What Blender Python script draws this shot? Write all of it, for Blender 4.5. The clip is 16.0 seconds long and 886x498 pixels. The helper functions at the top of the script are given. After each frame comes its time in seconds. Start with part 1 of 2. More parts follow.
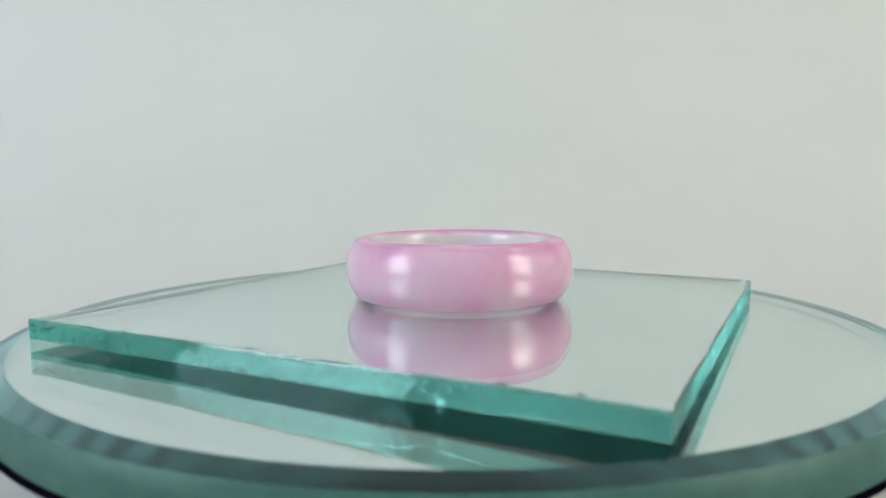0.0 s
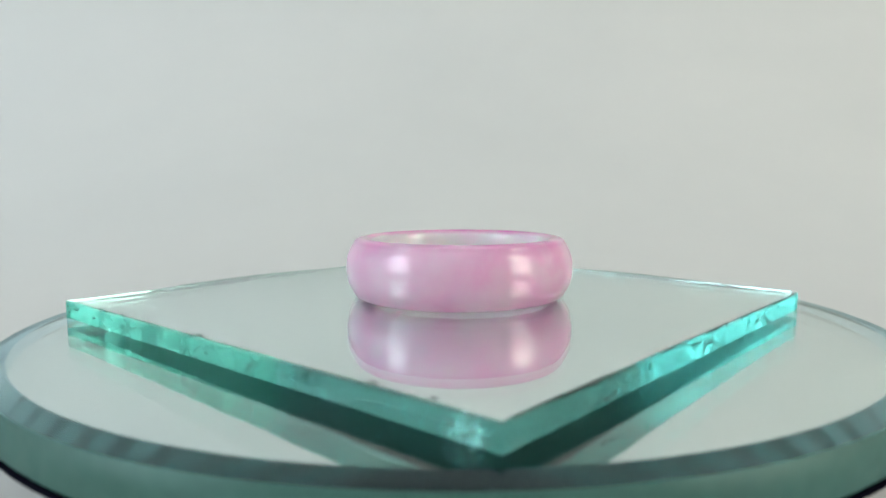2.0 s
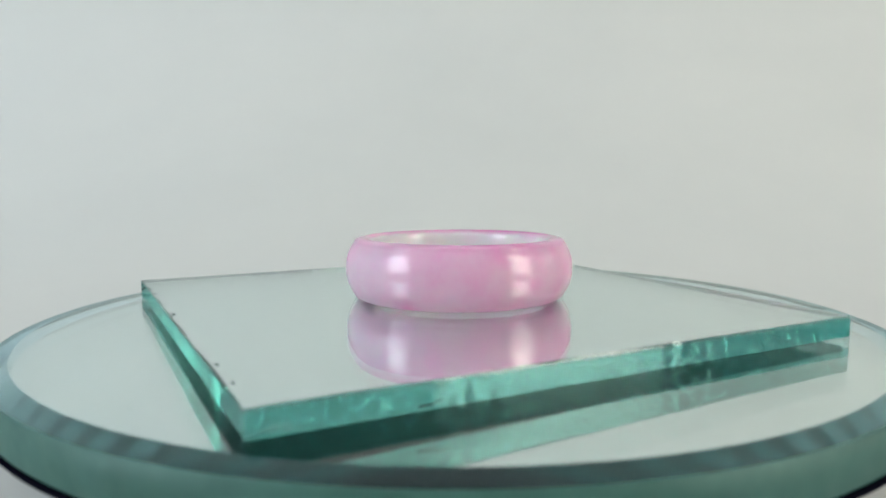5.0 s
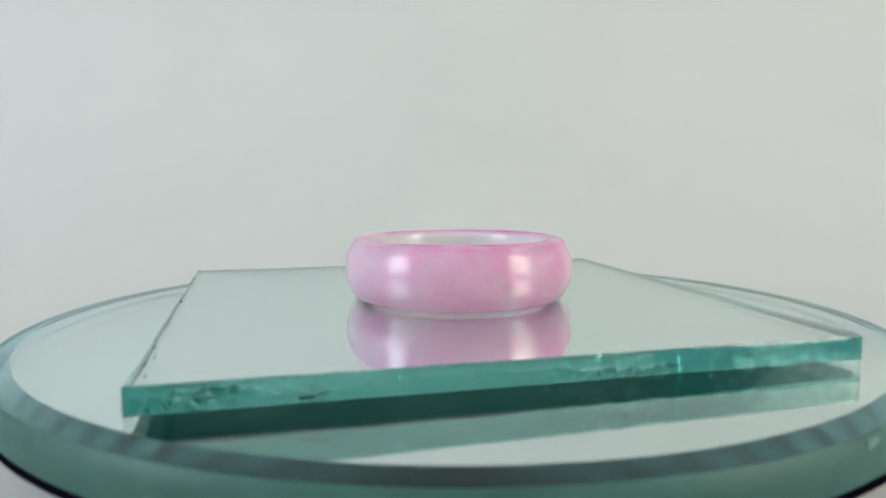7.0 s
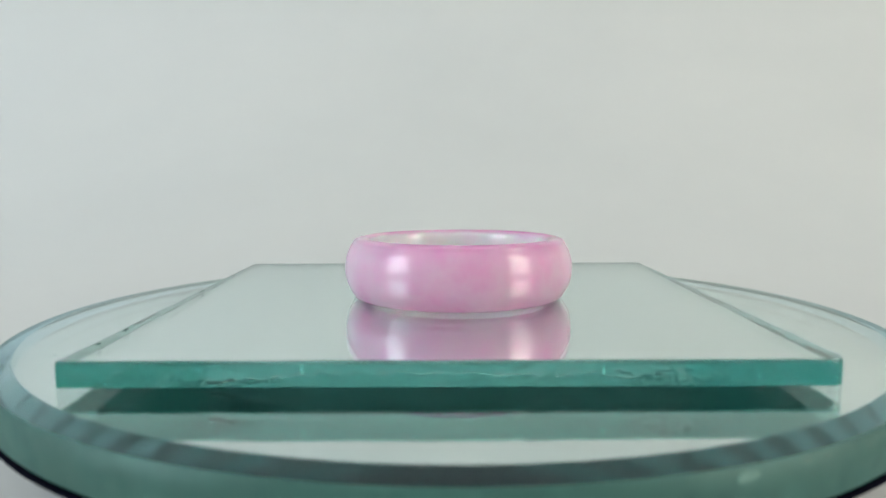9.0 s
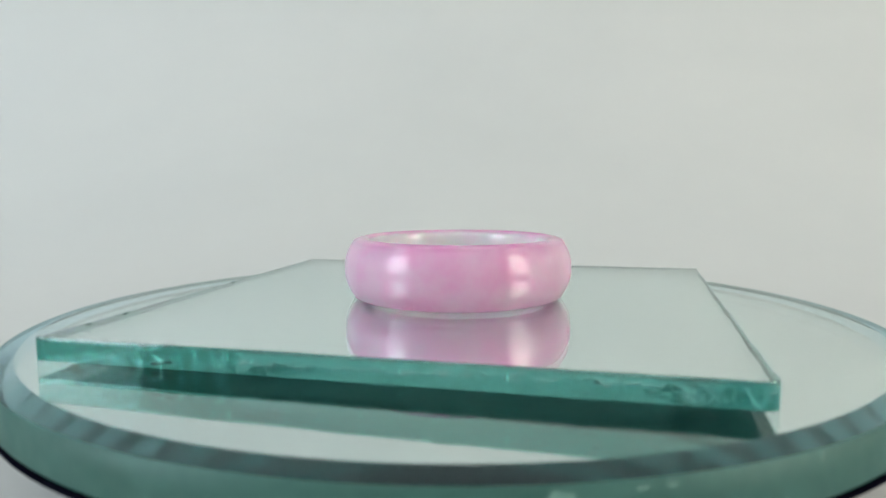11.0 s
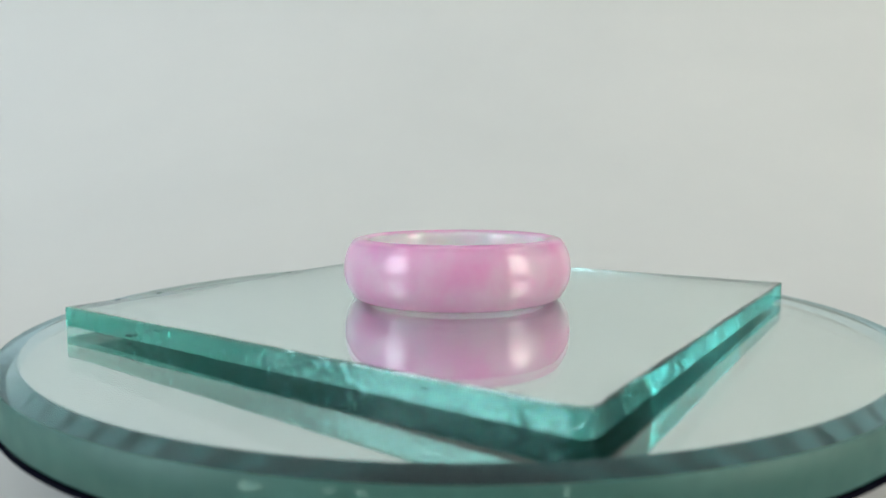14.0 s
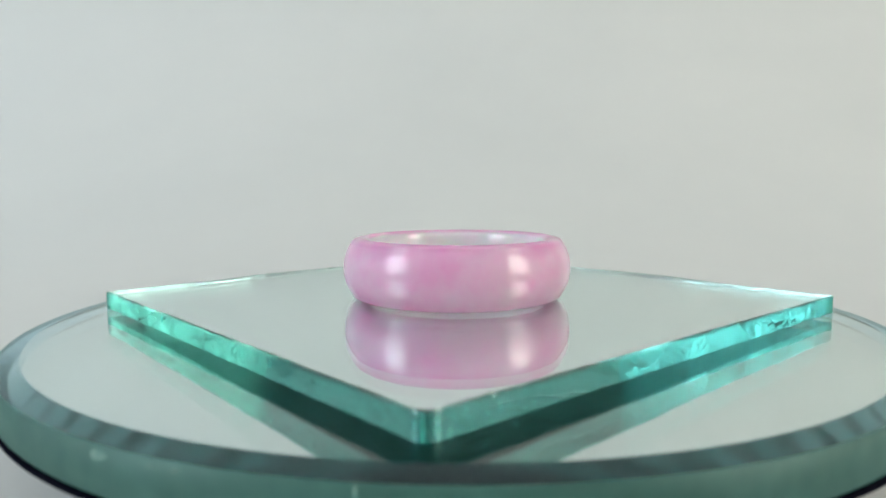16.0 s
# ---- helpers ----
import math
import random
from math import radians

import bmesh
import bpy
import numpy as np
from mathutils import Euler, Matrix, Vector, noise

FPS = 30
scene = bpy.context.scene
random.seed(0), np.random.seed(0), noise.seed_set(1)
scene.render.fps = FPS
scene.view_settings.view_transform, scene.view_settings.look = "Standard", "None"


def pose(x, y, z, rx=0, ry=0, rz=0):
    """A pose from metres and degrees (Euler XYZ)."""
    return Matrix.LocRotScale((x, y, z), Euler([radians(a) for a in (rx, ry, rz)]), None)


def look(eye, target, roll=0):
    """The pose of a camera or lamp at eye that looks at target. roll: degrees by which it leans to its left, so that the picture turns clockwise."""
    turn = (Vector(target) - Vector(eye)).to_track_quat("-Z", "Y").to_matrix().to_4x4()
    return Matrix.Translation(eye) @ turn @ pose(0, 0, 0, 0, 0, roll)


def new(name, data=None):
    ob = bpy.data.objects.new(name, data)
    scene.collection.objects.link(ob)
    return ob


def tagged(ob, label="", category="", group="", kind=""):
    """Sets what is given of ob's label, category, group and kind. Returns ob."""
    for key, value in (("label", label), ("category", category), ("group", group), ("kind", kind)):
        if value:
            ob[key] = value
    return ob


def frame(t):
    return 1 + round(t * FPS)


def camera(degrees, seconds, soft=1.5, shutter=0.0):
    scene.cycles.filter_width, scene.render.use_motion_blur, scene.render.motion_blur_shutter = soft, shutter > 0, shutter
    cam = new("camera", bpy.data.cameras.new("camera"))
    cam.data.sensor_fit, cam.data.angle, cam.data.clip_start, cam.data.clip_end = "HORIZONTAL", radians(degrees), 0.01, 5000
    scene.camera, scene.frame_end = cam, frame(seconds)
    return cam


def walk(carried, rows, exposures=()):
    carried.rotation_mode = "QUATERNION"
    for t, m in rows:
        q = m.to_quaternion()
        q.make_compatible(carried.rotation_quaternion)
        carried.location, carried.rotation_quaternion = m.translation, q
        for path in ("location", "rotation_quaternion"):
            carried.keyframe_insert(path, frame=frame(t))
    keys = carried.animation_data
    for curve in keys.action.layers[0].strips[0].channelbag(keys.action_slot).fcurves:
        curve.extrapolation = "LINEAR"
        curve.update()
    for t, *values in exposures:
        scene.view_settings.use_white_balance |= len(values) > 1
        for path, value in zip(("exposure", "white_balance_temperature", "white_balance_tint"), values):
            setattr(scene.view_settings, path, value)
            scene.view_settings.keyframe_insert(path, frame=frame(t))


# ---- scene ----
S = 0.05            # side of the square mirror tile, metres
ZT = 0.0155         # height of the tile's upper face above the tent floor
TILE = 0.0331 * S   # tile thickness
RATE = -6.826       # turntable, degrees per second (clockwise from above)
START = 62.18       # tile's turn at 0 s

cam = camera(66.39, 16.0, soft=1.8)
cam.data.dof.use_dof = True
cam.data.dof.focus_distance = 0.070
cam.data.dof.aperture_fstop = 55
EYE = Vector((-0.01472 * S, -1.30108 * S, ZT + 0.21832 * S))
AIM = Vector((math.sin(-0.00891) * math.cos(0.09965), math.cos(-0.00891) * math.cos(0.09965), -math.sin(0.09965)))
# light runs many times to and fro inside the mirror glass
scene.cycles.max_bounces = 28
scene.cycles.glossy_bounces = 28
scene.cycles.transmission_bounces = 28
CAM_POSE = look(EYE, EYE + AIM, -0.14)
walk(cam, [(0, CAM_POSE), (16, CAM_POSE)], exposures=[(0, 0.12), (16, 0.12)])

# ---- light: two soft panels at the sides of the tent, dim room beyond ----
world = bpy.data.worlds.new("room_air")
scene.world = world
world.use_nodes = True
world.node_tree.nodes["Background"].inputs[0].default_value = (0.5, 0.52, 0.55, 1)
world.node_tree.nodes["Background"].inputs[1].default_value = 0.02


def panel_lamp(name, place, aim, wide, high, watts, colour, roll):
    data = bpy.data.lights.new(name, "AREA")
    data.shape, data.size, data.size_y, data.energy, data.color = "RECTANGLE", wide, high, watts, colour
    ob = new(name, data)
    ob.matrix_world = look(place, aim, roll)
    return ob


panel_lamp("lamp_cool", (-0.410, -0.186, 0.222), (0, 0.18, 0.222), 0.165, 0.385, 1.60, (0.85, 0.975, 1.05), 13)
panel_lamp("lamp_warm", (0.410, -0.186, 0.222), (0, 0.18, 0.222), 0.165, 0.385, 1.43, (1.03, 1.0, 0.88), -13)
# unseen fill lamps added outside; through the thin cloth they make the side walls glow
panel_lamp("fill_lamp_west", (-0.78, -0.09, 0.14), (0, -0.09, 0.14), 0.2, 0.2, 1.3, (0.88, 0.98, 1.04), 0)
panel_lamp("fill_lamp_east", (0.78, -0.09, 0.14), (0, -0.09, 0.14), 0.2, 0.2, 1.3, (1.03, 1.0, 0.88), 0)
# unseen fill lamp added over the roof to brighten the ring
panel_lamp("fill_lamp_top", (0, -0.26, 1.25), (0, -0.26, 0), 0.5, 0.4, 6.2, (1.0, 1.0, 0.97), 0)


# ---- materials ----
def material(name):
    m = bpy.data.materials.new(name)
    m.use_nodes = True
    n = m.node_tree.nodes
    for x in list(n):
        n.remove(x)
    out = n.new("ShaderNodeOutputMaterial")
    return m, n, m.node_tree.links, out


def noise_node(n, links, scale, detail=4, rough=0.55, coord="Object"):
    tc = n.new("ShaderNodeTexCoord")
    t = n.new("ShaderNodeTexNoise")
    t.inputs["Scale"].default_value, t.inputs["Detail"].default_value, t.inputs["Roughness"].default_value = scale, detail, rough
    links.new(tc.outputs[coord], t.inputs["Vector"])
    return t


def ramp(n, links, source, stops):
    r = n.new("ShaderNodeValToRGB")
    while len(r.color_ramp.elements) < len(stops):
        r.color_ramp.elements.new(0.5)
    for e, (at, c) in zip(r.color_ramp.elements, stops):
        e.position, e.color = at, (*c, 1)
    links.new(source, r.inputs[0])
    return r


def bump(n, links, source, strength, distance):
    b = n.new("ShaderNodeBump")
    b.inputs["Strength"].default_value, b.inputs["Distance"].default_value = strength, distance
    links.new(source, b.inputs["Height"])
    return b


def paint(name, c0, c1, scale, roughness, relief=0.0, distance=0.0002):
    m, n, links, out = material(name)
    p = n.new("ShaderNodeBsdfPrincipled")
    t = noise_node(n, links, scale)
    r = ramp(n, links, t.outputs["Fac"], [(0.3, c0), (0.7, c1)])
    links.new(r.outputs[0], p.inputs["Base Color"])
    p.inputs["Roughness"].default_value = roughness
    if relief:
        fine = noise_node(n, links, scale * 12, 2)
        links.new(bump(n, links, fine.outputs["Fac"], relief, distance).outputs[0], p.inputs["Normal"])
    links.new(p.outputs[0], out.inputs[0])
    return m


def glass(name, colour, roughness=0.0, wave=0.0, scale=400, distance=0.0002):
    m, n, links, out = material(name)
    g = n.new("ShaderNodeBsdfGlass")
    g.inputs["Color"].default_value = (*colour, 1)
    g.inputs["Roughness"].default_value, g.inputs["IOR"].default_value = roughness, 1.52
    if wave:
        t = noise_node(n, links, scale, 3, 0.5)
        links.new(bump(n, links, t.outputs["Fac"], wave, distance).outputs[0], g.inputs["Normal"])
    links.new(g.outputs[0], out.inputs[0])
    return m


def hazy_glass(name, colour, body, haze, roughness, wave, scale, distance, gloss=0.18):
    """Cut glass: clear refraction mixed with a ground surface that scatters the glass's own colour."""
    m = glass(name, colour, roughness, wave, scale, distance)
    n, links = m.node_tree.nodes, m.node_tree.links
    g = next(x for x in n if x.type == "BSDF_GLASS")
    out = next(x for x in n if x.type == "OUTPUT_MATERIAL")
    d = n.new("ShaderNodeBsdfPrincipled")
    tone = noise_node(n, links, 90, 4)
    r = ramp(n, links, tone.outputs["Fac"], [(0.3, [c * 0.82 for c in body]), (0.7, body)])
    links.new(r.outputs[0], d.inputs["Base Color"])
    d.inputs["Roughness"].default_value = gloss
    t = n.new("ShaderNodeBsdfTranslucent")
    links.new(r.outputs[0], t.inputs["Color"])
    half = n.new("ShaderNodeMixShader")
    half.inputs[0].default_value = 0.30
    links.new(d.outputs[0], half.inputs[1])
    links.new(t.outputs[0], half.inputs[2])
    mix = n.new("ShaderNodeMixShader")
    patch = noise_node(n, links, 160, 3)
    amount = ramp(n, links, patch.outputs["Fac"], [(0.35, [haze * 0.8] * 3), (0.65, [min(1, haze * 1.2)] * 3)])
    links.new(amount.outputs[0], mix.inputs[0])
    links.new(g.outputs[0], mix.inputs[1])
    links.new(half.outputs[0], mix.inputs[2])
    links.new(mix.outputs[0], out.inputs[0])
    return m


def fractured_edge(name, colour, body, relief_most, clear_from):
    """Snapped glass edge: mostly smooth, shattered and clear in patches."""
    m, n, links, out = material(name)

    def math_node(op, a, b=None):
        x = n.new("ShaderNodeMath")
        x.operation = op
        for k, v in enumerate((a, b)):
            if v is None:
                continue
            if isinstance(v, (int, float)):
                x.inputs[k].default_value = v
            else:
                links.new(v, x.inputs[k])
        return x.outputs[0]

    tc = n.new("ShaderNodeTexCoord")
    wander = noise_node(n, links, 75, 3)
    patches = n.new("ShaderNodeMapRange")
    patches.inputs["From Min"].default_value, patches.inputs["From Max"].default_value = clear_from, clear_from + 0.10
    links.new(wander.outputs["Fac"], patches.inputs["Value"])
    warp = noise_node(n, links, 420, 2)
    bent = n.new("ShaderNodeVectorMath")
    bent.operation = "MULTIPLY_ADD"
    links.new(warp.outputs["Color"], bent.inputs[0])
    bent.inputs[1].default_value = (0.0011, 0.0011, 0.0011)
    links.new(tc.outputs["Object"], bent.inputs[2])
    shards = n.new("ShaderNodeTexVoronoi")
    shards.feature = "DISTANCE_TO_EDGE"
    shards.inputs["Scale"].default_value = 1000
    links.new(bent.outputs[0], shards.inputs["Vector"])
    ribs = n.new("ShaderNodeTexWave")
    ribs.wave_profile, ribs.bands_direction = "SAW", "DIAGONAL"
    for key, v in (("Scale", 105), ("Distortion", 3.5), ("Detail", 2), ("Detail Scale", 3.0)):
        ribs.inputs[key].default_value = v
    links.new(bent.outputs[0], ribs.inputs["Vector"])
    swell = noise_node(n, links, 330, 1)
    height = math_node("ADD", math_node("MULTIPLY", math_node("MINIMUM", shards.outputs["Distance"], 0.05), 2.6), math_node("ADD", math_node("MULTIPLY", ribs.outputs["Fac"], 0.6), math_node("MULTIPLY", swell.outputs["Fac"], 0.7)))
    relief = bump(n, links, height, 1.0, 0.00035)
    links.new(math_node("ADD", math_node("MULTIPLY", patches.outputs[0], relief_most), 0.02), relief.inputs["Strength"])
    g = n.new("ShaderNodeBsdfGlass")
    g.inputs["Color"].default_value = (*colour, 1)
    g.inputs["Roughness"].default_value, g.inputs["IOR"].default_value = 0.015, 1.52
    links.new(relief.outputs[0], g.inputs["Normal"])
    d = n.new("ShaderNodeBsdfPrincipled")
    tone = noise_node(n, links, 90, 4)
    r = ramp(n, links, tone.outputs["Fac"], [(0.3, [c * 0.82 for c in body]), (0.7, body)])
    links.new(r.outputs[0], d.inputs["Base Color"])
    d.inputs["Roughness"].default_value = 0.15
    t = n.new("ShaderNodeBsdfTranslucent")
    links.new(r.outputs[0], t.inputs["Color"])
    half = n.new("ShaderNodeMixShader")
    half.inputs[0].default_value = 0.3
    links.new(d.outputs[0], half.inputs[1])
    links.new(t.outputs[0], half.inputs[2])
    mix = n.new("ShaderNodeMixShader")
    links.new(math_node("SUBTRACT", 0.10, math_node("MULTIPLY", patches.outputs[0], 0.07)), mix.inputs[0])
    links.new(g.outputs[0], mix.inputs[1])
    links.new(half.outputs[0], mix.inputs[2])
    links.new(mix.outputs[0], out.inputs[0])
    return m


def silver(name, colour):
    m, n, links, out = material(name)
    p = n.new("ShaderNodeBsdfPrincipled")
    t = noise_node(n, links, 60)
    r = ramp(n, links, t.outputs["Fac"], [(0.3, [c * 0.985 for c in colour]), (0.7, colour)])
    links.new(r.outputs[0], p.inputs["Base Color"])
    p.inputs["Metallic"].default_value, p.inputs["Roughness"].default_value = 1, 0.0
    links.new(p.outputs[0], out.inputs[0])
    return m


def jade(name):
    """Cloudy translucent stone, pinker on one flank; pinker rims and paler middle imitate light led through the wall.
    """
    m, n, links, out = material(name)

    def mad(a, b, c):
        x = n.new("ShaderNodeMath")
        x.operation = "MULTIPLY_ADD"
        for k, v in enumerate((a, b, c)):
            if isinstance(v, (int, float)):
                x.inputs[k].default_value = v
            else:
                links.new(v, x.inputs[k])
        return x.outputs[0]

    cloud = noise_node(n, links, 190, 4, 0.55)
    fine = noise_node(n, links, 900, 4, 0.6)
    tc = n.new("ShaderNodeTexCoord")
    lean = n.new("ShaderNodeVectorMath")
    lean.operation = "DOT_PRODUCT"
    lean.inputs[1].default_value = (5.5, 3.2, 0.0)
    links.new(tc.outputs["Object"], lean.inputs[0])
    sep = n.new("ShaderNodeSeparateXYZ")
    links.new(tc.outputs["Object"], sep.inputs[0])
    # pinker rims stand in for light guided through the stone
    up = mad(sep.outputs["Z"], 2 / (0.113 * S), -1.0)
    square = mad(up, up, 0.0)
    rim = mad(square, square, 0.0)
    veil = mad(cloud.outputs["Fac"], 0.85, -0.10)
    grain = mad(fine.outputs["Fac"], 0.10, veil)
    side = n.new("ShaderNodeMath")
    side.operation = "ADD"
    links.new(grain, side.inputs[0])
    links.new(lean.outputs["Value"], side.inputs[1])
    # the bore is painted pale, as if the bright backdrop showed through
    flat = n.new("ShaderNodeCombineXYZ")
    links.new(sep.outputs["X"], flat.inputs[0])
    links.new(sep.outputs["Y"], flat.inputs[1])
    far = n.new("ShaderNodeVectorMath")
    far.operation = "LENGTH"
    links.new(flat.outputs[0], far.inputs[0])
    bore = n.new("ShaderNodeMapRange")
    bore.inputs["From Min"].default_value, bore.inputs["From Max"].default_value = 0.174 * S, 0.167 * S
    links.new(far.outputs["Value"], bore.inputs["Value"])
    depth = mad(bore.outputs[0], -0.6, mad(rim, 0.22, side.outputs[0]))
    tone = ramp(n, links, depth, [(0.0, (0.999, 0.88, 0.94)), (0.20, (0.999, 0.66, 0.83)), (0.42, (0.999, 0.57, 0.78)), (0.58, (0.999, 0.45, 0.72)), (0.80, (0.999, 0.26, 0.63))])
    p = n.new("ShaderNodeBsdfPrincipled")
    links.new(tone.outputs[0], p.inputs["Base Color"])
    p.inputs["Roughness"].default_value = 0.12
    p.inputs["IOR"].default_value = 1.48
    p.inputs["Subsurface Weight"].default_value = 1.0
    p.inputs["Subsurface Radius"].default_value = (1.0, 0.7, 0.85)
    p.inputs["Subsurface Scale"].default_value = 0.0014
    g = n.new("ShaderNodeBsdfPrincipled")
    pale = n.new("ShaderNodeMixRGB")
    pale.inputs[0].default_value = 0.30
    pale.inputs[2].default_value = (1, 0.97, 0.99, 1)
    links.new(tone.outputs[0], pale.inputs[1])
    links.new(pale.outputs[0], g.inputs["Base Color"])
    g.inputs["Roughness"].default_value = 0.26
    g.inputs["IOR"].default_value = 1.54
    g.inputs["Transmission Weight"].default_value = 1.0
    g.inputs["Coat Weight"].default_value = 0.7
    g.inputs["Coat Roughness"].default_value = 0.10
    s = n.new("ShaderNodeMixShader")
    s.inputs[0].default_value = 0.40
    links.new(p.outputs[0], s.inputs[1])
    links.new(g.outputs[0], s.inputs[2])
    links.new(s.outputs[0], out.inputs[0])
    return m


def thin_cloth(name, c0, c1):
    """White cloth that lets about half of the light through."""
    m = paint(name, c0, c1, 9, 0.9, 0.15, 0.0003)
    n, links = m.node_tree.nodes, m.node_tree.links
    p = next(x for x in n if x.type == "BSDF_PRINCIPLED")
    out = next(x for x in n if x.type == "OUTPUT_MATERIAL")
    t = n.new("ShaderNodeBsdfTranslucent")
    links.new(p.inputs["Base Color"].links[0].from_socket, t.inputs["Color"])
    mix = n.new("ShaderNodeMixShader")
    mix.inputs[0].default_value = 0.5
    links.new(p.outputs[0], mix.inputs[1])
    links.new(t.outputs[0], mix.inputs[2])
    links.new(mix.outputs[0], out.inputs[0])
    return m


SIDE_CLOTH = thin_cloth("thin_white_tent_cloth", (0.80, 0.81, 0.805), (0.85, 0.855, 0.84))
# white cloth coloured darker, standing in for weaker light on the backdrop
DIMMED_BACK_CLOTH = paint("dimmed_white_backdrop_cloth", (0.635, 0.645, 0.64), (0.675, 0.68, 0.67), 9, 0.9, 0.15, 0.0003)
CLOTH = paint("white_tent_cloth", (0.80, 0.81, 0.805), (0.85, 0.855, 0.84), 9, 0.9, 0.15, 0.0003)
# bluish dark, imitating the camera's blue reflection in the bevel
DARK_ROOM = paint("bluish_dark_room_wall", (0.05, 0.08, 0.11), (0.08, 0.12, 0.16), 3, 0.8)
BLACK = paint("black_plastic", (0.003, 0.003, 0.007), (0.006, 0.006, 0.011), 200, 0.9, 0.1, 0.00005)
BACK_PAINT = paint("green_grey_mirror_backing", (0.004, 0.026, 0.021), (0.008, 0.038, 0.031), 300, 0.5)
for node in (*BACK_PAINT.node_tree.nodes, *BLACK.node_tree.nodes):
    if node.type == "BSDF_PRINCIPLED":
        node.inputs["Specular IOR Level"].default_value = 0.0
CLEAR = glass("clear_green_float_glass", (0.960, 0.988, 0.980))
EDGE_TINT, EDGE_BODY = (0.48, 0.79, 0.765), (0.02, 0.38, 0.37)
SHATTERED_EDGE = fractured_edge("teal_shattered_glass_edge", EDGE_TINT, EDGE_BODY, 0.27, 0.38)
CORNER_EDGE = fractured_edge("teal_smooth_glass_corner", EDGE_TINT, EDGE_BODY, 0.0, 0.44)
SNAPPED_EDGE = fractured_edge("teal_snapped_glass_edge", EDGE_TINT, EDGE_BODY, 0.12, 0.44)
RIPPLED_EDGE = fractured_edge("teal_rippled_glass_edge", EDGE_TINT, EDGE_BODY, 0.18, 0.44)
DISC_BEVEL = hazy_glass("ground_bevel_glass", (0.72, 0.87, 0.915), (0.08, 0.20, 0.26), 0.05, 0.10, 0.05, 300, 0.0001)
DISC_EDGE = hazy_glass("ground_grey_green_glass_edge", (0.48, 0.70, 0.64), (0.075, 0.21, 0.18), 0.70, 0.35, 0.3, 300, 0.0002, gloss=0.55)
SILVER = silver("mirror_silvering", (0.86, 0.905, 0.903))
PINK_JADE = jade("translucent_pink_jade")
DUST = paint("dark_grit", (0.008, 0.022, 0.020), (0.020, 0.045, 0.040), 2000, 0.9)
PALE_CHIP = paint("pale_chipped_glass", (0.11, 0.25, 0.21), (0.19, 0.34, 0.29), 1500, 0.3, 0.4, 0.0001)
LINT = paint("pale_lint", (0.12, 0.45, 0.42), (0.20, 0.52, 0.48), 2000, 0.9)


# ---- building helpers ----
def mesh_of(name, bm, mats):
    me = bpy.data.meshes.new(name)
    bmesh.ops.recalc_face_normals(bm, faces=bm.faces)
    bm.to_mesh(me)
    bm.free()
    for m in (mats if isinstance(mats, (list, tuple)) else [mats]):
        me.materials.append(m)
    return me


def part(name, bm, mats, parent=None, label=""):
    ob = new(name, mesh_of(name, bm, mats))
    ob.parent = parent
    return tagged(ob, label)


def box(bm, x0, x1, y0, y1, z0, z1):
    v = [bm.verts.new((x, y, z)) for z in (z0, z1) for x, y in ((x0, y0), (x1, y0), (x1, y1), (x0, y1))]
    for f in ((3, 2, 1, 0), (4, 5, 6, 7), (0, 1, 5, 4), (1, 2, 6, 5), (2, 3, 7, 6), (3, 0, 4, 7)):
        bm.faces.new([v[i] for i in f])


def lathe(bm, profile, n, mats=None, closed=True, smooth=True, sharp=()):
    """Turn (radius, height) points round z; a radius of 0 closes the form. mats: material per strip."""
    rings = []
    for r, z in profile:
        if r == 0:
            rings.append([bm.verts.new((0, 0, z))] * n)
        else:
            rings.append([bm.verts.new((r * math.cos(2 * math.pi * i / n), r * math.sin(2 * math.pi * i / n), z)) for i in range(n)])
    pairs = [(k, (k + 1) % len(profile)) for k in range(len(profile) if closed else len(profile) - 1)]
    for k, (a, b) in enumerate(pairs):
        for i in range(n):
            j = (i + 1) % n
            quad = []
            for v in (rings[a][i], rings[a][j], rings[b][j], rings[b][i]):
                if v not in quad:
                    quad.append(v)
            if len(quad) > 2:
                f = bm.faces.new(quad)
                f.smooth = smooth
                f.material_index = mats[k] if mats else 0
    for k in sharp:
        if profile[k][0] > 0:
            for i in range(n):
                e = bm.edges.get((rings[k][i], rings[k][(i + 1) % n]))
                if e:
                    e.smooth = False


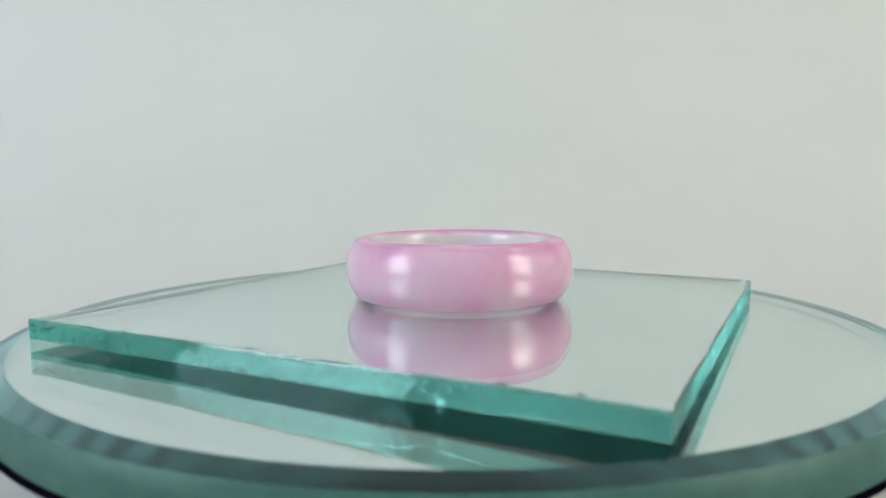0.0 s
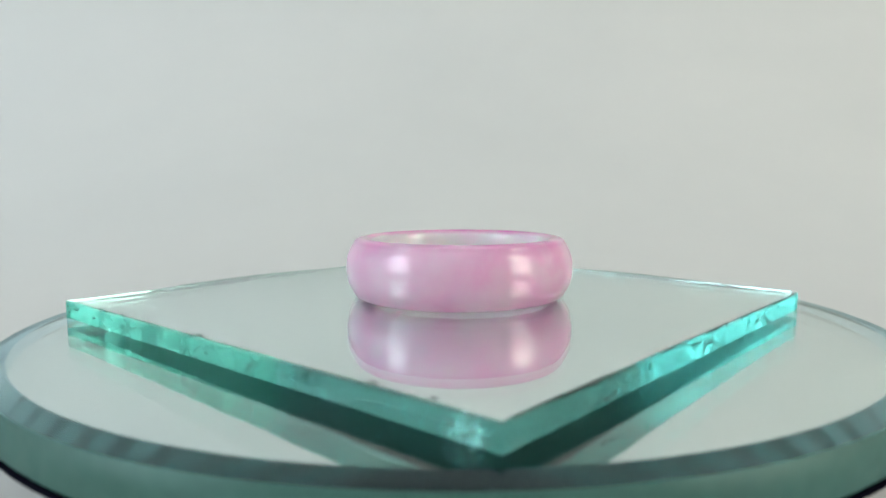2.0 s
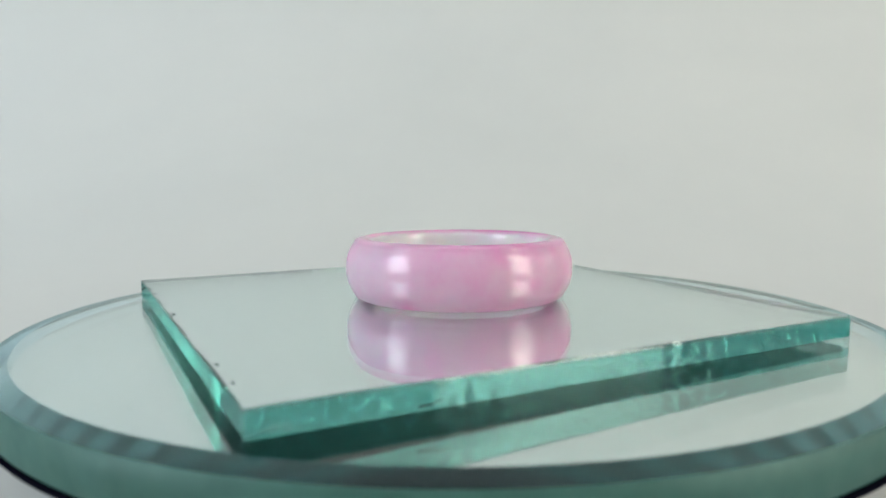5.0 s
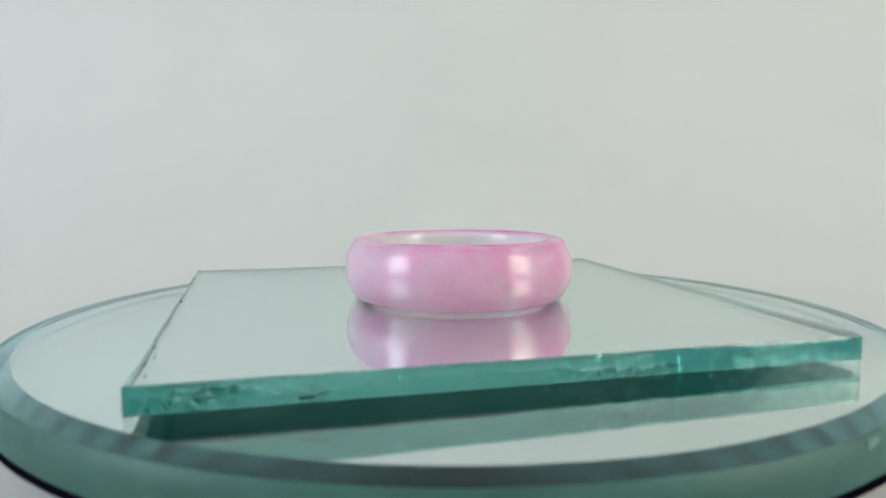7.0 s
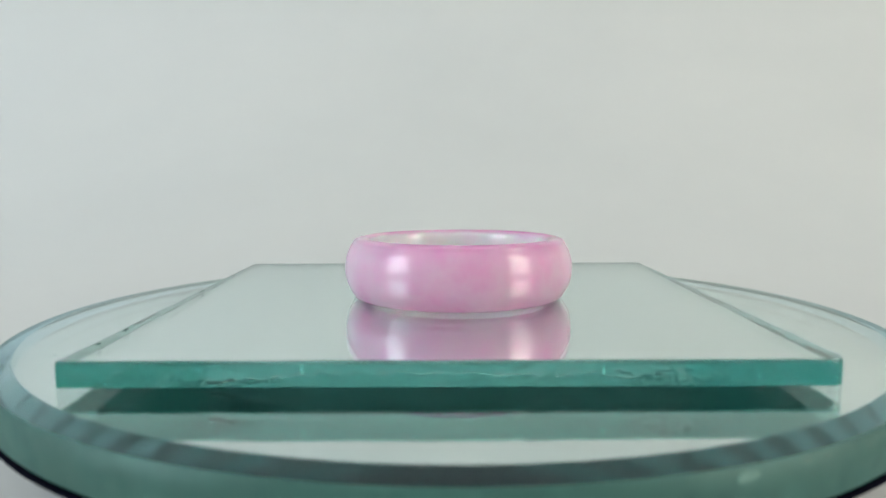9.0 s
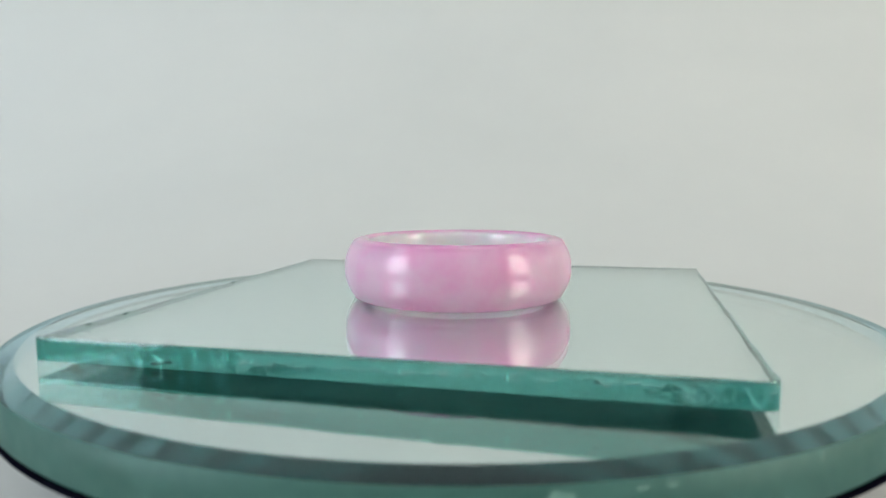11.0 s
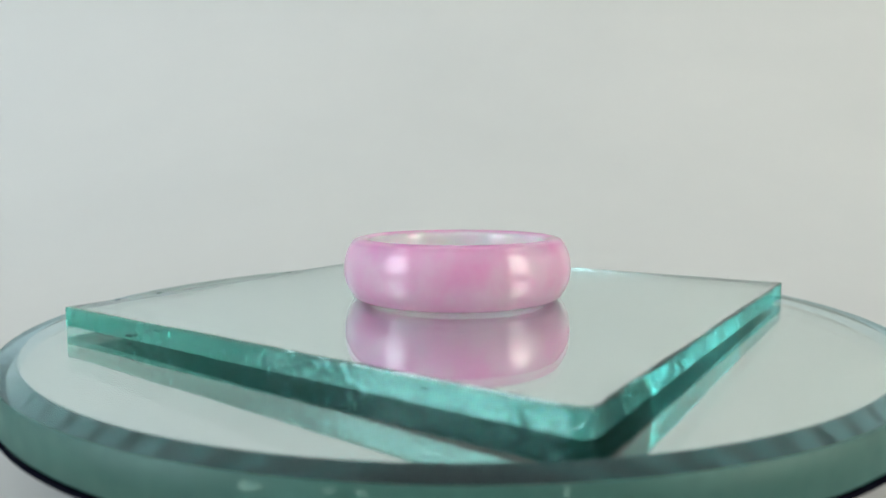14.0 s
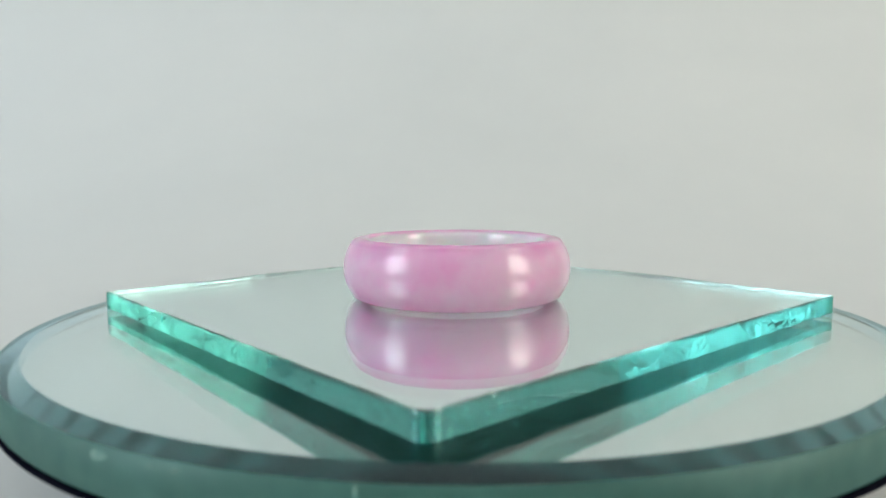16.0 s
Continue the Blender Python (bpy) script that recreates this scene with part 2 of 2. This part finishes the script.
# ---- the tent ----
def tent():
    # floor cloth that sweeps up into the back wall, with thickness
    bm = bmesh.new()
    line = [(-0.66, 0.0), (-0.2, 0.0), (0.06, 0.0)]
    for i in range(1, 25):
        a = math.pi / 2 * i / 24
        line.append((0.06 + 0.33 * math.sin(a), 0.33 - 0.33 * math.cos(a)))
    line += [(0.39, 0.5), (0.39, 0.92)]
    n = 24
    xs = [-0.575 + 1.15 * i / n for i in range(n + 1)]
    top = [[bm.verts.new((x, y, z)) for x in xs] for y, z in line]
    low = [[bm.verts.new((x, y + (0.003 if z > 0.05 else 0), z - 0.003)) for x in xs] for y, z in line]
    for g in (top, low):
        for a, b in zip(g, g[1:]):
            for i in range(n):
                bm.faces.new((a[i], a[i + 1], b[i + 1], b[i])).smooth = True
    tagged(part("backdrop", bm, DIMMED_BACK_CLOTH), "seamless white cloth backdrop sweeping up behind the turntable", "backdrop", kind="structure")
    for name, x in (("wall_west", -0.580), ("wall_east", 0.580)):
        bm = bmesh.new()
        ny, nz = 20, 16
        g = [[bm.verts.new((x + 0.003 * noise.noise(Vector((x * 9, j * 0.5, k * 0.4))), -0.66 + 1.08 * j / ny, -0.003 + 0.923 * k / nz)) for k in range(nz + 1)] for j in range(ny + 1)]
        for j in range(ny):
            for k in range(nz):
                bm.faces.new((g[j][k], g[j + 1][k], g[j + 1][k + 1], g[j][k + 1])).smooth = True
        tagged(part(name, bm, SIDE_CLOTH), "thin white translucent cloth side wall of the tent", "wall", kind="structure")
    bm = bmesh.new()
    box(bm, -0.583, 0.583, -0.66, 0.42, 0.922, 0.928)
    tagged(part("ceiling", bm, SIDE_CLOTH), "white cloth roof of the tent", "ceiling", kind="structure")
    bm = bmesh.new()
    for a in ((-0.583, -0.11, -0.003, 0.92), (0.11, 0.583, -0.003, 0.92), (-0.11, 0.11, 0.22, 0.92)):
        box(bm, a[0], a[1], -0.668, -0.662, a[2], a[3])
    tagged(part("wall_south", bm, CLOTH), "white cloth front of the tent with an open hatch", "wall", kind="structure")
    bm = bmesh.new()
    box(bm, -1.0, 1.0, -1.25, -1.20, -0.4, 1.1)
    tagged(part("wall_room", bm, DARK_ROOM), "unseen bluish dark wall added beyond the tent's hatch", "wall", kind="structure")


tent()

# ---- turntable, round mirror ----
ZD = ZT - TILE - 0.00002     # upper face of the round mirror
R_IN, R_OUT = 0.735 * S, 0.772 * S
DX, DY = -0.011 * S, -0.003 * S   # the disc lies a little off the axis
DROP, THICK = 0.0055 * S, 0.060 * S


def turntable():
    root = tagged(new("turntable"), "low black round motorised turntable on white cloth", "turntable")
    root.location = (0, 0, 0)
    top = ZD - THICK - 0.00006
    bm = bmesh.new()
    lathe(bm, [(0, top - 0.00035), (0.770 * S, top - 0.00035), (0.773 * S, top - 0.00028), (0.773 * S, top - 0.0001), (0.771 * S, top), (0, top)], 160, closed=False, sharp=(1, 4))
    part("platter", bm, BLACK, root)
    bm = bmesh.new()
    lathe(bm, [(0, 0.0), (0.50 * S, 0.0), (0.48 * S, 0.004), (0.30 * S, 0.006), (0.30 * S, top - 0.0010), (0, top - 0.0010)], 96, closed=False, sharp=(1, 3, 4))
    part("pedestal", bm, BLACK, root)
    return root


def round_mirror():
    root = tagged(new("round_mirror"), "round mirror, grey-green glass edge, lying on the black turntable", "mirror")
    root.location = (0, 0, ZD)
    bm = bmesh.new()
    e = 0.004 * S
    prof = [(0, 0), (R_IN, 0), (R_OUT - e, -DROP), (R_OUT, -DROP - e), (R_OUT, -THICK + e), (R_OUT - e, -THICK), (0, -THICK)]
    lathe(bm, prof, 256, mats=[0, 1, 2, 2, 2, 3], closed=False, sharp=(1, 2, 5))
    part("glass_disc", bm, [CLEAR, DISC_BEVEL, DISC_EDGE, SILVER], root)
    bm = bmesh.new()
    z = -THICK - 0.00001
    lathe(bm, [(0, z), (R_OUT - e, z), (R_OUT - e, z - 0.00004), (0, z - 0.00004)], 128, closed=False, sharp=(1, 2))
    part("backing", bm, BACK_PAINT, root, "dark painted mirror backing")
    for k, (deg, z, wide, high) in enumerate(((-8.6, -0.0145, 0.012, 0.0055), (-3.1, -0.012, 0.007, 0.0022), (-1.0, -0.0125, 0.006, 0.0025), (12.0, -0.0115, 0.002, 0.005))):
        a = radians(deg)
        out, along = Vector((math.cos(a), math.sin(a), 0)), Vector((-math.sin(a), math.cos(a), 0))
        bm = bmesh.new()
        rim, core = [], []
        for i in range(12):
            b = 2 * math.pi * i / 12
            r = 1 + 0.45 * noise.noise(Vector((k * 5.1, math.cos(b) * 1.7, math.sin(b) * 1.7)))
            p = out * R_OUT + along * (wide * S * r * math.cos(b)) + Vector((0, 0, (z + high * r * math.sin(b)) * S))
            rim.append(bm.verts.new(p - out * 0.003 * S))
            core.append(bm.verts.new(p + out * 0.0008 * S))
        tip = bm.verts.new(out * (R_OUT + 0.0012 * S) + Vector((0, 0, z * S)))
        for i in range(12):
            j = (i + 1) % 12
            bm.faces.new((rim[i], rim[j], core[j], core[i]))
            bm.faces.new((core[i], core[j], tip))
        bm.faces.new(rim[::-1])
        part("edge_chip", bm, PALE_CHIP, root, "pale chipped spot on the ground glass edge")
    return root


# ---- square mirror tile with snapped edges ----
CORNERS = {"C": (-0.503, -0.490), "B": (0.470, -0.491), "D": (0.504, 0.510), "A": (-0.530, 0.502)}


def tile_outline():
    """Points round the tile: place, outward normal, which edge, share along it."""
    c = {k: Vector(v) for k, v in CORNERS.items()}
    b0 = c["B"] + (c["C"] - c["B"]).normalized() * 0.022
    b1 = c["B"] + (c["D"] - c["B"]).normalized() * 0.022
    runs = [("CB", c["C"], b0, 260), ("BB", b0, b1, 16), ("BD", b1, c["D"], 260), ("DA", c["D"], c["A"], 260), ("AC", c["A"], c["C"], 260)]
    pts = []
    for name, p, q, n in runs:
        d = (q - p).normalized()
        for i in range(n):
            at = p.lerp(q, i / n)
            if name == "BB":
                at = p.lerp(c["B"], i / n).lerp(c["B"].lerp(q, i / n), i / n)
            pts.append((at, Vector((d.y, -d.x)), name, i / n, (q - p).length))
    return pts


def snapped(name, s, length, h):
    """Depth by which the snapped edge falls back at share s and height h (0 below, 1 above), in tile sides."""
    if name == "BB":
        return 0.0
    x = s * length
    ends = min(x, length - x)
    seed = {"CB": 1.0, "BB": 5.0, "BD": 9.0, "DA": 14.0, "AC": 21.0}[name]
    rough = {"CB": 0.3, "BB": 0.3, "BD": 0.7, "DA": 0.6, "AC": 0.6}[name]
    area = noise.noise(Vector((x * 3.0, seed, 0.3))) * 0.5 + 0.5
    area = min(1, max(0, (area - 0.38) * 4)) * rough + (0.5 if ends < 0.12 else 0) * (1 - ends / 0.12)
    bend = x * 26 + 2.2 * (h - 0.2) ** 2 + 1.6 * noise.noise(Vector((x * 9, h * 1.3, seed)))
    shell = (bend % 1.0)
    ridge = 0.0012 * area * shell * shell
    soft = 0.0010 * (noise.noise(Vector((x * 7, h * 0.8, seed + 3))) + 0.4)
    fine = 0.0003 * area * noise.noise(Vector((x * 70, h * 4, seed + 7)))
    lip = noise.noise(Vector((x * 22, seed + 11, 0)))
    chip = 0.010 * max(0, lip - 0.42) * max(0, h - 0.7) / 0.3
    foot = noise.noise(Vector((x * 17, seed + 31, 0)))
    chip += 0.012 * max(0, foot - 0.5) * max(0, 0.35 - h) / 0.35
    taper = min(1, ends / 0.025)
    return taper * (max(0, ridge + soft + fine + chip) + (0.0006 * (1 - h) if name == "AC" else 0))


def mirror_tile():
    root = tagged(new("square_mirror_tile"), "square mirror tile with rough teal edges on the round mirror", "mirror tile")
    bm = bmesh.new()
    outline = tile_outline()
    rows = 10
    grid = []
    for p, nrm, name, s, length in outline:
        col = []
        for k in range(rows + 1):
            h = k / rows
            q = p - nrm * snapped(name, s, length, h)
            if k == rows:        # uneven arris along the upper edge
                q = q - nrm * min(1, 0.25 + s * 20, 0.25 + (1 - s) * 20) * max(0.0008, 0.0022 + 0.002 * noise.noise(Vector((s * length * 14, 3.3, ord(name[0])))))
            col.append(bm.verts.new((q.x * S, q.y * S, -TILE * (1 - h))))
        grid.append(col)
    n = len(grid)
    for i in range(n):
        a, b = grid[i], grid[(i + 1) % n]
        for k in range(rows):
            f = bm.faces.new((a[k], b[k], b[k + 1], a[k + 1]))
            f.smooth, f.material_index = True, 0 if k == rows - 1 else {"CB": 1, "AC": 3, "BB": 5}.get(outline[i][2], 4)
        if outline[i][2] != outline[i - 1][2] and "BB" not in (outline[i][2], outline[i - 1][2]):
            for k in range(rows):
                bm.edges.get((a[k], a[k + 1])).smooth = False
    for k, z, mat in ((-1, 0.0, 0), (0, -TILE, 2)):
        inner = [bm.verts.new((p.x * 0.96 * S, p.y * 0.96 * S, z)) for p, *_ in outline]
        mid = bm.verts.new((0, 0, z))
        for i in range(n):
            j = (i + 1) % n
            for f in (bm.faces.new((grid[i][k], grid[j][k], inner[j], inner[i])), bm.faces.new((inner[i], inner[j], mid))):
                f.material_index = mat
            bm.edges.get((grid[i][k], grid[j][k])).smooth = False
    part("glass_plate", bm, [CLEAR, SHATTERED_EDGE, SILVER, SNAPPED_EDGE, RIPPLED_EDGE, CORNER_EDGE], root, "clear green-tinted glass with chipped edges")
    bm = bmesh.new()
    c = [p * 0.9965 for k, (p, _, name, _, _) in enumerate(outline) if name != outline[k - 1][2]]
    lo = [bm.verts.new((v.x * S, v.y * S, -TILE - 0.000014)) for v in c]
    hi = [bm.verts.new((v.x * S, v.y * S, -TILE - 0.000005)) for v in c]
    bm.faces.new(lo), bm.faces.new(hi)
    for i in range(len(c)):
        j = (i + 1) % len(c)
        bm.faces.new((lo[i], lo[j], hi[j], hi[i]))
    part("backing", bm, BACK_PAINT, root, "dark green-grey painted backing")
    return root


def tile_flaws(root):
    """Dark chips along the upper edge and flakes and scratches in the cut face."""
    def flake(name, place, along, up, out, wide, high, deep, mat, seed):
        bm = bmesh.new()
        n = 10
        rim = []
        for i in range(n):
            a = 2 * math.pi * i / n
            k = 1 + 0.9 * noise.noise(Vector((seed * 3.7, math.cos(a) * 2.3, math.sin(a) * 2.3)))
            rim.append(place + along * (wide * k * math.cos(a)) + up * (high * k * math.sin(a)))
        front = [bm.verts.new(p + out * deep) for p in rim]
        back = [bm.verts.new(p - out * deep) for p in rim]
        peak = bm.verts.new(place + out * deep * 2.2)
        for i in range(n):
            j = (i + 1) % n
            bm.faces.new((front[i], front[j], peak))
            bm.faces.new((front[j], front[i], back[i], back[j]))
        bm.faces.new(back[::-1])
        part(name, bm, mat, root, "dark chip in the glass edge" if mat is DUST else "pale scratch in the glass edge")
    ac = Vector((0.032, -0.990, 0)).normalized()
    out_ac = Vector((-1, -0.032, 0)).normalized()
    zed = Vector((0, 0, 1))
    for k, (x, y, w) in enumerate(((-0.5095, 0.044, 0.009), (-0.4985, -0.311, 0.006), (-0.4955, -0.398, 0.005), (-0.518, 0.285, 0.003), (-0.522, 0.36, 0.004))):
        flake("edge_chip", Vector((x, y, 0.0002)) * S, ac, out_ac, zed, w * S, 0.0022 * S, 0.0005 * S, DUST, k)
    for k, (sh, h, w, hh) in enumerate(((0.012, 0.72, 0.006, 0.0018), (0.016, 0.42, 0.0045, 0.0022), (0.046, 0.62, 0.010, 0.0014), (0.058, 0.70, 0.007, 0.0012), (0.12, 0.45, 0.005, 0.0010))):
        p = Vector((*CORNERS["A"], 0)) + ac * sh + out_ac * 0.0006
        flake("edge_flake", Vector((p.x * S, p.y * S, -TILE * (1 - h))), ac, zed, out_ac, w * S, hh * S, 0.0006 * S, DUST, 40 + k)
    cb = Vector((1, -0.003, 0))
    out_cb = Vector((0, -1, 0))
    for k, (sh, h, w, hh, mat) in enumerate(((0.200, 0.20, 0.011, 0.0016, DUST), (0.219, 0.29, 0.008, 0.0013, DUST), (0.797, 0.62, 0.006, 0.0009, DUST), (0.79, 0.20, 0.008, 0.0006, DUST), (0.20, 0.72, 0.002, 0.0008, DUST),
                                       (0.31, 0.62, 0.0006, 0.005, LINT), (0.69, 0.60, 0.0006, 0.004, LINT))):
        x = CORNERS["C"][0] + (CORNERS["B"][0] - CORNERS["C"][0]) * sh
        flake("edge_flake", Vector((x * S, (CORNERS["C"][1] - 0.0006) * S, -TILE * (1 - h))), cb, zed, out_cb, w * S, hh * S, 0.0006 * S, mat, 20 + k)


def speck(parent_z, x, y, long, wide, turn, mat, label):
    """A crumb of lint lying on glass."""
    bm = bmesh.new()
    n = 8
    low, mid = [], []
    for i in range(n):
        a = 2 * math.pi * i / n
        k = 1 + 0.3 * math.sin(3 * a + x * 90)
        low.append(bm.verts.new((long * k * math.cos(a), wide * k * math.sin(a), 0)))
        mid.append(bm.verts.new((0.6 * long * k * math.cos(a), 0.6 * wide * k * math.sin(a), wide * 0.7)))
    for i in range(n):
        j = (i + 1) % n
        bm.faces.new((low[i], low[j], mid[j], mid[i]))
    bm.faces.new(mid), bm.faces.new(low[::-1])
    ob = tagged(part("lint_speck", bm, mat), label, "lint", "lint on the mirrors")
    return ob, x * S, y * S, parent_z, turn


# ---- ring ----
def pink_ring():
    bm = bmesh.new()
    high, r_in = 0.1130, 0.166
    mid_r, belly, rnd = 0.2160, 0.0215, 0.011
    edge_r = mid_r - belly * 0.86 ** 2.3
    edge_h = high * 0.07
    apex = 0.183
    prof = []
    for i in range(7):                       # lower rim, inside then outside
        a = math.pi / 2 * i / 6
        prof.append((apex - (apex - r_in) * math.cos(a), 0.013 * (1 - math.sin(a))))
    for i in range(1, 6):
        a = math.pi / 2 * i / 6
        prof.append((apex + (edge_r - apex) * math.sin(a), edge_h * (1 - math.cos(a))))
    for i in range(25):                      # bellied outside
        a = -0.86 + 1.72 * i / 24
        prof.append((mid_r - belly * abs(a) ** 2.3, 0.5 * high * (1 + a)))
    for i in range(5, 0, -1):                # upper rim, outside then inside
        a = math.pi / 2 * i / 6
        prof.append((apex + (edge_r - apex) * math.sin(a), high - edge_h * (1 - math.cos(a))))
    for i in range(6, -1, -1):
        a = math.pi / 2 * i / 6
        prof.append((apex - (apex - r_in) * math.cos(a), high - 0.013 * (1 - math.sin(a))))
    for i in range(1, 8):
        a = i / 8
        prof.append((r_in - 0.0015 * math.sin(math.pi * a), high - 0.013 - (high - 0.026) * a))
    lathe(bm, [(r * S, z * S) for r, z in prof], 160)
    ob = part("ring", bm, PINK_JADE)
    return tagged(ob, "polished translucent pink jade band ring with cloudy patches", "ring")


TURNTABLE, DISC, TILE_OB, RING = turntable(), round_mirror(), mirror_tile(), pink_ring()
tile_flaws(TILE_OB)
SPECKS = []
for on, x, y, long, wide, turn in (
        (0, -0.596, -0.330, 0.0050, 0.0012, 20), (0, 0.585, -0.137, 0.0045, 0.0008, 75), (0, 0.660, 0.183, 0.0030, 0.0010, 10),
        (0, -0.661, 0.312, 0.0030, 0.0012, 40), (0, -0.190, -0.600, 0.0020, 0.0012, 0), (1, 0.212, 0.3375, 0.0028, 0.0014, 30), (1, -0.200, -0.160, 0.0022, 0.0010, 60)):
    SPECKS.append(speck(ZT if on else ZD, x, y, long * 0.6 * S, wide * 0.6 * S, turn, DUST, "tiny dark lint speck lying on the mirror glass"))


def motions():
    def turn(t):
        return START + RATE * t
    axis = Vector((0.0012 * S, 0, 0))
    disc_axis = Vector((0, 0.008 * S, 0))
    for ob, x, y, z, own in ((TURNTABLE, DX, DY, 0, 0), (DISC, DX, DY, ZD, 0), (TILE_OB, 0, 0, ZT, START), (RING, 0.0035 * S, 0, ZT + 0.00001, 0)):
        rows = []
        for t in range(0, 17):
            spin = pose(0, 0, 0, 0, 0, RATE * t)
            at = Vector((0, 0, z)) + (axis if ob is RING else disc_axis if ob in (DISC, TURNTABLE) else Vector())
            rows.append((t, Matrix.Translation(at) @ spin @ pose(x, y, 0, 0, 0, own)))
        walk(ob, rows)
    for ob, x, y, z, own in SPECKS:
        walk(ob, [(t, Matrix.Translation((0, 0, z + 0.000002)) @ pose(0, 0, 0, 0, 0, turn(t)) @ pose(x, y, 0, 0, 0, own)) for t in range(0, 17)])


motions()
